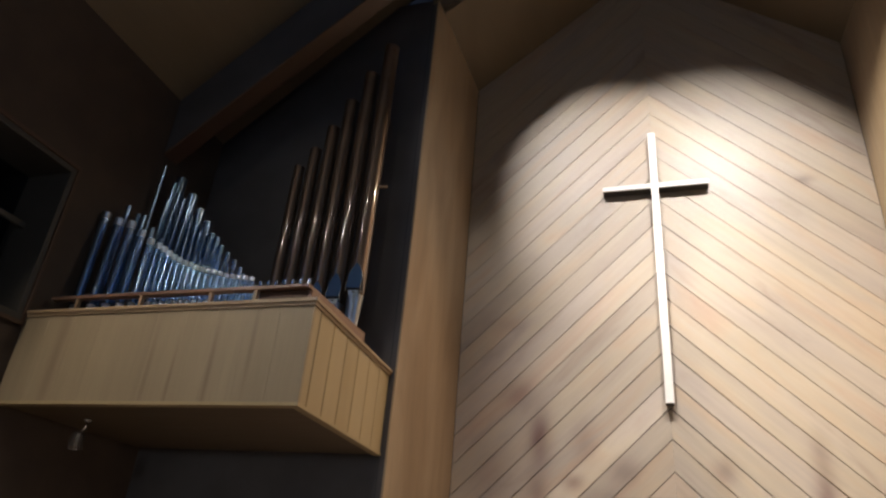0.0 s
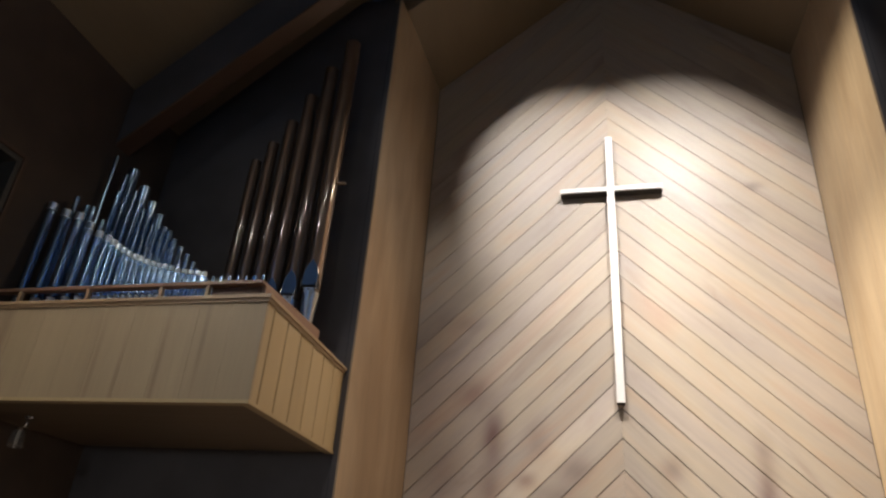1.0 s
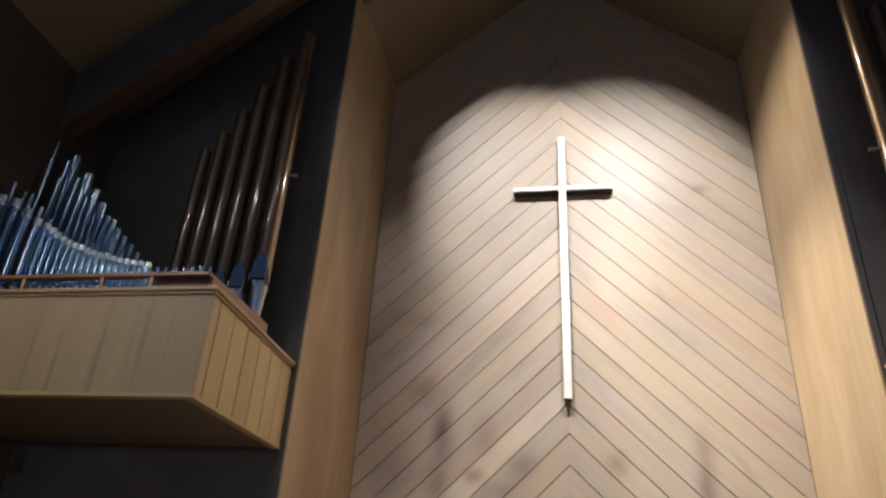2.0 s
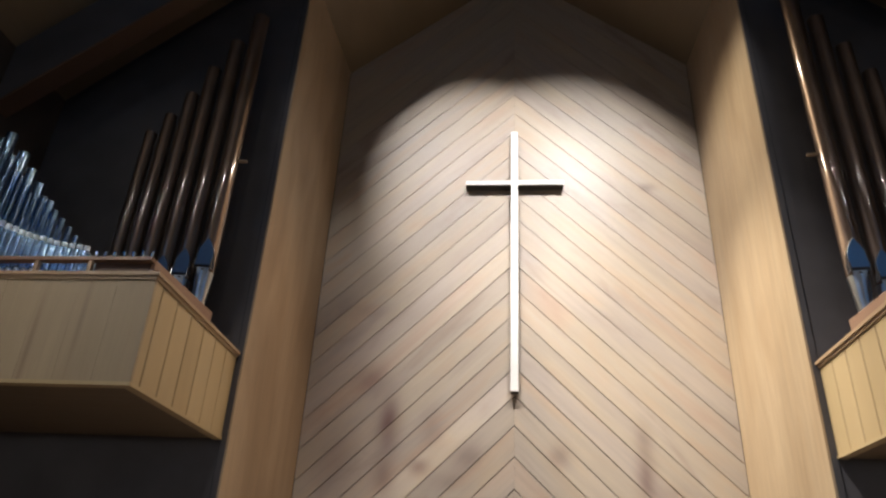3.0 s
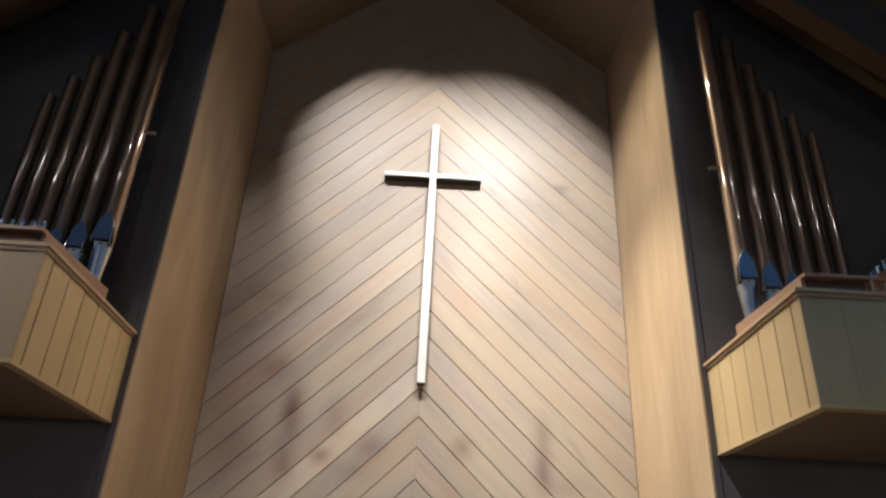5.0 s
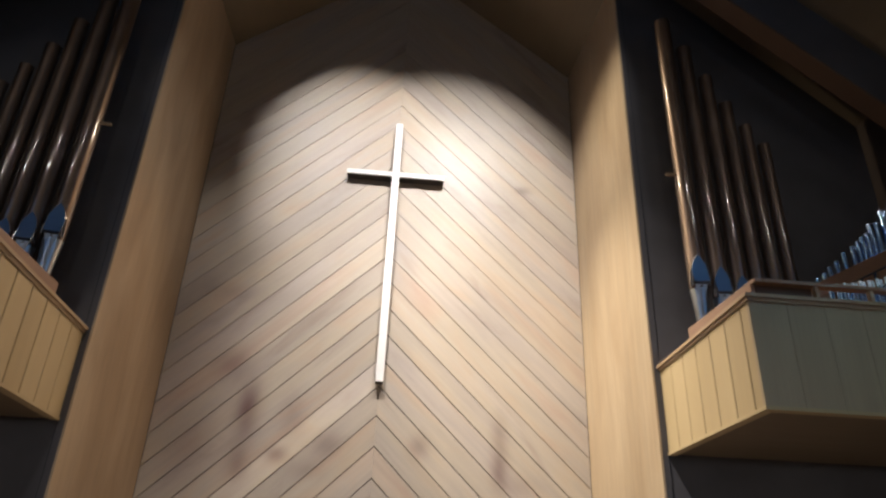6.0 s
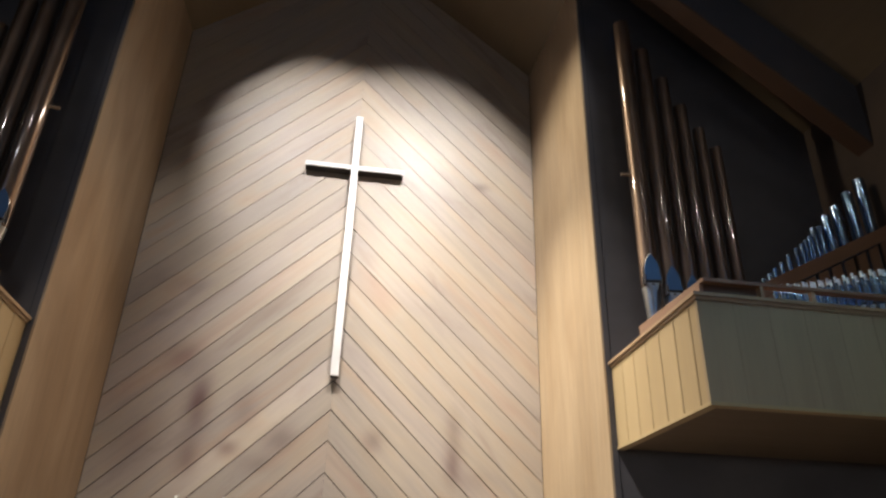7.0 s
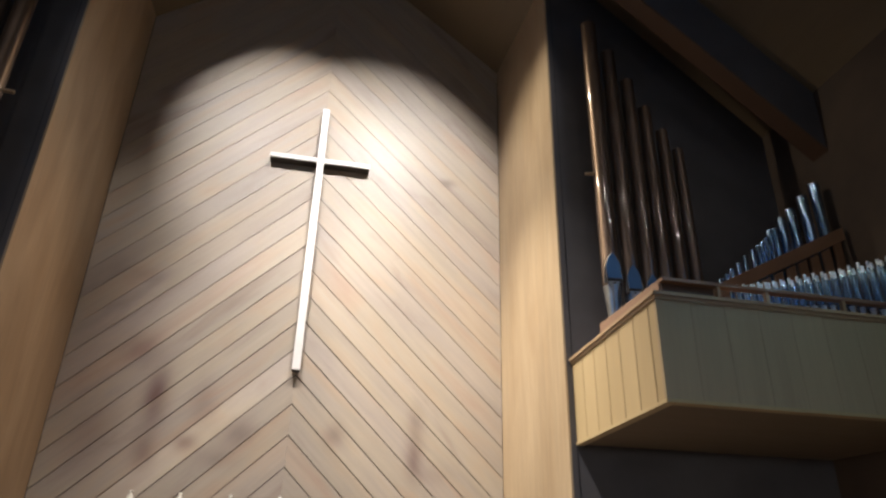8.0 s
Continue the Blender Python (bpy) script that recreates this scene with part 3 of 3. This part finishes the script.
RIGHT_REAR = [(4.60, 4.98), (4.44, 4.82), (4.28, 4.66), (4.16, 4.55), (4.07, 4.43), (4.01, 4.41), (3.96, 4.32), (3.91, 4.28), (3.86, 4.24), (3.80, 4.19), (3.71, 4.12), (3.63, 4.04), (3.56, 3.98), (3.50, 3.92), (3.44, 3.87)]
ranks(-1, -2.90, LEFT_FRONT, 0.038, 0.0195)
ranks(-1, -2.74, [(4.63, 4.50), (4.49, 4.40), (4.42, 4.38), (4.28, 4.24), (4.15, 4.12)], 0.024, 0.014, 5.0, True)
row(-1, -2.74, 4.03, 3.05, 0.075, 0.97, ([x for x, z in LEFT_FRONT][::-1], [z - 1.60 for x, z in LEFT_FRONT][::-1]), 0.030, 5, True, 0.02, 0.062)
ranks(-1, -2.28, LEFT_REAR, 0.052, 0.021, 5.0, True)
row(-1, -2.42, 4.50, 3.44, 0.085, 0.955, (REAR_X, [z - 0.09 for z in REAR_TOP]), 0.033, 5, True, 0.015)
row(-1, -2.55, 4.40, 3.44, 0.090, 0.955, (REAR_X, [z - 0.25 for z in REAR_TOP]), 0.033, 5, True, 0.015)
tin_pipe(-4.64, -2.46, 0.017, BZ1 - 0.06, 5.13, 0, True)
for k in range(8):
    tin_pipe(-(2.97 - 0.068 * k), -2.96, 0.010, BZ1 - 0.06, 3.55, 0, True, "smallest tin organ pipes")
row(1, -2.96, 4.62, 3.10, 0.105, 0.968, (RIGHT_FRONT[0], [z - 0.06 for z in RIGHT_FRONT[1]]), 0.036, 5, chimney=True)
row(1, -2.80, 4.66, 3.10, 0.105, 0.968, RIGHT_FRONT, 0.036, 5, False, 0.008, chimney=True)
ranks(1, -2.30, RIGHT_REAR, 0.050, 0.020, 5.0, True)

rackboard = empty("pipe_rack", 3.95, -2.40, BZ1 - 0.06, "brown slatted wooden pipe rack with a sloping top", "pipe rack")


def rack_top(x):
    return float(np.interp(x, [3.2, 3.4, 3.8, 4.14, 4.43, 4.68], [2.10, 2.20, 2.385, 2.56, 2.71, 2.87])) + 1.6


def rack_piece(name, pts, y, d):
    o = part(name, prism(pts, d, 0.003), CHEST, rackboard, place=pose(0, y, 0))
    o.matrix_parent_inverse = Matrix.Translation((-3.95, 2.40, -BZ1 + 0.06))


for k in range(11):
    x0 = 3.22 + k * 0.1335
    x1 = x0 + 0.085
    rack_piece("slat", [(x0, BZ1 - 0.06), (x1, BZ1 - 0.06), (x1, rack_top(x1) - 0.11), (x0, rack_top(x0) - 0.11)], -2.39, 0.02)
rack_piece("top_bar", [(3.2, rack_top(3.2) - 0.12), (4.68, rack_top(4.68) - 0.12), (4.68, rack_top(4.68)), (3.2, rack_top(3.2))], -2.385, 0.045)

# ---- small things ----
for x in (-1.21, -0.82, -0.41, 0.0):
    stand = empty("candle_stand", x, -0.60, 0, "white altar candle with a white cap on a tall brass stand", "candle", "altar candles")
    smooth(part("stem", lathe([(0.0, 0), (0.13, 0), (0.13, 0.02), (0.03, 0.06), (0.014, 0.12), (0.014, 0.9), (0.026, 0.95), (0.014, 1.0), (0.014, 1.58), (0.05, 1.63), (0.052, 1.65), (0, 1.65)], 20), BRASS, stand, "turned brass stem"))
    smooth(part("candle", lathe([(0.0, 1.652), (0.026, 1.652), (0.026, 2.080), (0.022, 2.087), (0, 2.088)], 18), WAX, stand, "white wax candle"))
    smooth(part("cap", lathe([(0.0, 2.089), (0.020, 2.089), (0.021, 2.098), (0.012, 2.104), (0.011, 2.120), (0.017, 2.127), (0.014, 2.134), (0, 2.134)], 16), WAX, stand, "small white candle cap"))

lamp = empty("work_light", -4.33, -2.74, BZ0 + 0.012, "small unlit chrome and glass lamp under the balcony", "lamp")
smooth(part("canopy", lathe([(0, 0), (0.03, 0), (0.028, -0.012), (0.006, -0.018), (0.006, -0.045), (0, -0.046)], 18), CHROME, lamp, "chrome canopy"))
elbow = bmesh.new()
rings = []
for i in range(7):
    a = radians(15 * i)
    c, d = Vector((-0.045 + 0.045 * math.cos(a), 0, -0.04 - 0.045 * math.sin(a))), Vector((math.cos(a), 0, -math.sin(a)))
    rings.append([elbow.verts.new(c + 0.007 * (math.cos(k * math.pi / 4) * d + math.sin(k * math.pi / 4) * Vector((0, 1, 0)))) for k in range(8)])
for p, q in zip(rings, rings[1:]):
    for k in range(8):
        elbow.faces.new((p[k - 1], p[k], q[k], q[k - 1]))
smooth(part("elbow", elbow, CHROME, lamp, "bent chrome arm"))
smooth(part("socket", lathe([(0, -0.078), (0.013, -0.078), (0.016, -0.086), (0.016, -0.108), (0, -0.109)], 16, at=(-0.045, 0)), CHROME, lamp, "chrome socket"))
smooth(part("tube", lathe([(0, -0.108), (0.011, -0.109), (0.012, -0.205), (0.008, -0.215), (0, -0.217)], 14, at=(-0.045, 0)), WAX, lamp, "white unlit tube bulb"))
smooth(part("shade", lathe([(0.016, -0.095), (0.036, -0.10), (0.046, -0.125), (0.056, -0.212), (0.053, -0.212), (0.043, -0.127), (0.034, -0.104), (0.016, -0.099)], 24, at=(-0.045, 0)), glass, lamp, "clear glass bell shade"))
smooth(part("rim", lathe([(0.052, -0.213), (0.064, -0.214), (0.065, -0.220), (0.060, -0.223), (0.052, -0.221), (0.052, -0.213)], 24, at=(-0.045, 0)), CHROME, lamp, "chrome shade rim"))

# frame and wooden pipes of the side opening
opening = empty("opening_frame", -SX, OY1, OZ0, "grey-brown wooden frame round the side organ opening", "frame")
for name, b in (("jamb", box(-SX - 0.45, -SX + 0.02, OY1 - 0.004, OY1 - 0.05, OZ0 + 0.05, OZ1 - 0.05, 0.005)), ("jamb", box(-SX - 0.45, -SX + 0.02, OY0 + 0.004, OY0 + 0.05, OZ0 + 0.05, OZ1 - 0.05, 0.005)),
                ("sill", box(-SX - 0.45, -SX + 0.03, OY0 + 0.004, OY1 - 0.004, OZ0 + 0.002, OZ0 + 0.05, 0.005)), ("head", box(-SX - 0.45, -SX + 0.02, OY0 + 0.004, OY1 - 0.004, OZ1 - 0.05, OZ1 - 0.002, 0.005))):
    o = part(name, b, FRAME, opening)
    o.matrix_parent_inverse = Matrix.Translation((SX, -OY1, -OZ0))
for b in (box(-SX + 0.001, -SX + 0.030, OY1, OY1 + 0.035, OZ0 - 0.035, OZ1 + 0.035, 0.004), box(-SX + 0.001, -SX + 0.030, OY0 - 0.035, OY0, OZ0 - 0.035, OZ1 + 0.035, 0.004),
          box(-SX + 0.001, -SX + 0.030, OY0, OY1, OZ1, OZ1 + 0.035, 0.004), box(-SX + 0.031, -SX + 0.040, OY0, OY1, OZ0 - 0.035, OZ0, 0.002)):
    o = part("architrave", b, BEAMWOOD, opening, "reddish brown edge moulding")
    o.matrix_parent_inverse = Matrix.Translation((SX, -OY1, -OZ0))
for k in range(7):
    y, h = -3.62 - 0.20 * k, (4.02, 4.16, 4.22, 4.30, 4.24, 4.30, 4.20)[k]
    pipe = empty("wooden_organ_pipe", -SX - 0.34, y, OZ0 - 0.2, "dark square wooden organ pipe in the side opening", "organ pipe", "wooden organ pipes")
    part("body", box(-0.042, 0.042, -0.042, 0.042, 0, h - OZ0 + 0.1, 0.004), FRAME, pipe)
    part("stopper", box(-0.016, 0.016, -0.016, 0.016, h - OZ0 + 0.1, h - OZ0 + 0.2, 0.006), FRAME, pipe, "wooden stopper handle")
    part("clip", box(0.042, 0.052, -0.05, 0.05, h - OZ0 - 0.12, h - OZ0 - 0.085, 0.003), GREY, pipe, "grey fixing clip")
stay = empty("pipe_stay", -SX - 0.27, -4.4, OZ0, "dark wooden stay across the side organ pipes", "rail")
part("bar", box(-0.014, 0.014, -1.15, 1.05, 0.80, 0.85, 0.004), FRAME, stay)

# ---- chevron planks of the niche wall ----
TILT = math.atan(0.966)
TONES = {(-1, 1): 1.30, (-1, 0): 1.0, (-1, 2): 0.97, (-1, 5): 0.94, (-1, 6): 1.06, (-1, 7): 1.04, (1, 0): 1.05, (1, 2): 1.04, (1, 4): 1.05}   # paler and darker boards, counted from the cross's foot
joints = [3.068 - 0.3045 * k for k in range(1, 20)][::-1] + [3.068 + 0.3023 * k for k in range(0, 26)]
for side in (-1, 1):
    for low, high in zip(joints, joints[1:]):
        gap = 0.0044 if low < 4.2 else 0.0033 if low < 5.2 else 0.0021
        outline = [(0.0003, -8.0), (NX - 0.004, -8.0), (NX - 0.004, 12.0), (0.0003, 12.0)]
        outline = clip(outline, 0, -1, 0.0)
        outline = clip(outline, 0.80, 1, niche_top(0) - 0.004)
        outline = clip(outline, -0.966, -1, -(low + gap * 1.4))
        if outline:
            outline = clip(outline, 0.966, 1, high - gap * 1.4)
        if len(outline) < 3 or size_of(outline) < 0.004:
            continue
        # local frame: x along the plank, z across it
        c, s = math.cos(TILT), math.sin(TILT)
        cx, cz = sum(p[0] for p in outline) / len(outline), sum(p[1] for p in outline) / len(outline)
        local = []
        for x, z in outline:
            dx, dz = side * (x - cx), z - cz
            local.append((dx * c - side * dz * s, side * dx * s + dz * c))
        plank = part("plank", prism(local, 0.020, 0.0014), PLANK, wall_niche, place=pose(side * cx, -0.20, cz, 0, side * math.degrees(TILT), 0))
        shade = TONES.get((side, round((low - 3.068) / 0.3023)), 1.0)
        plank.color = (shade, min(1, max(0, (low * 7.3) % 1 + random.uniform(-0.15, 0.15))), 1, 1)
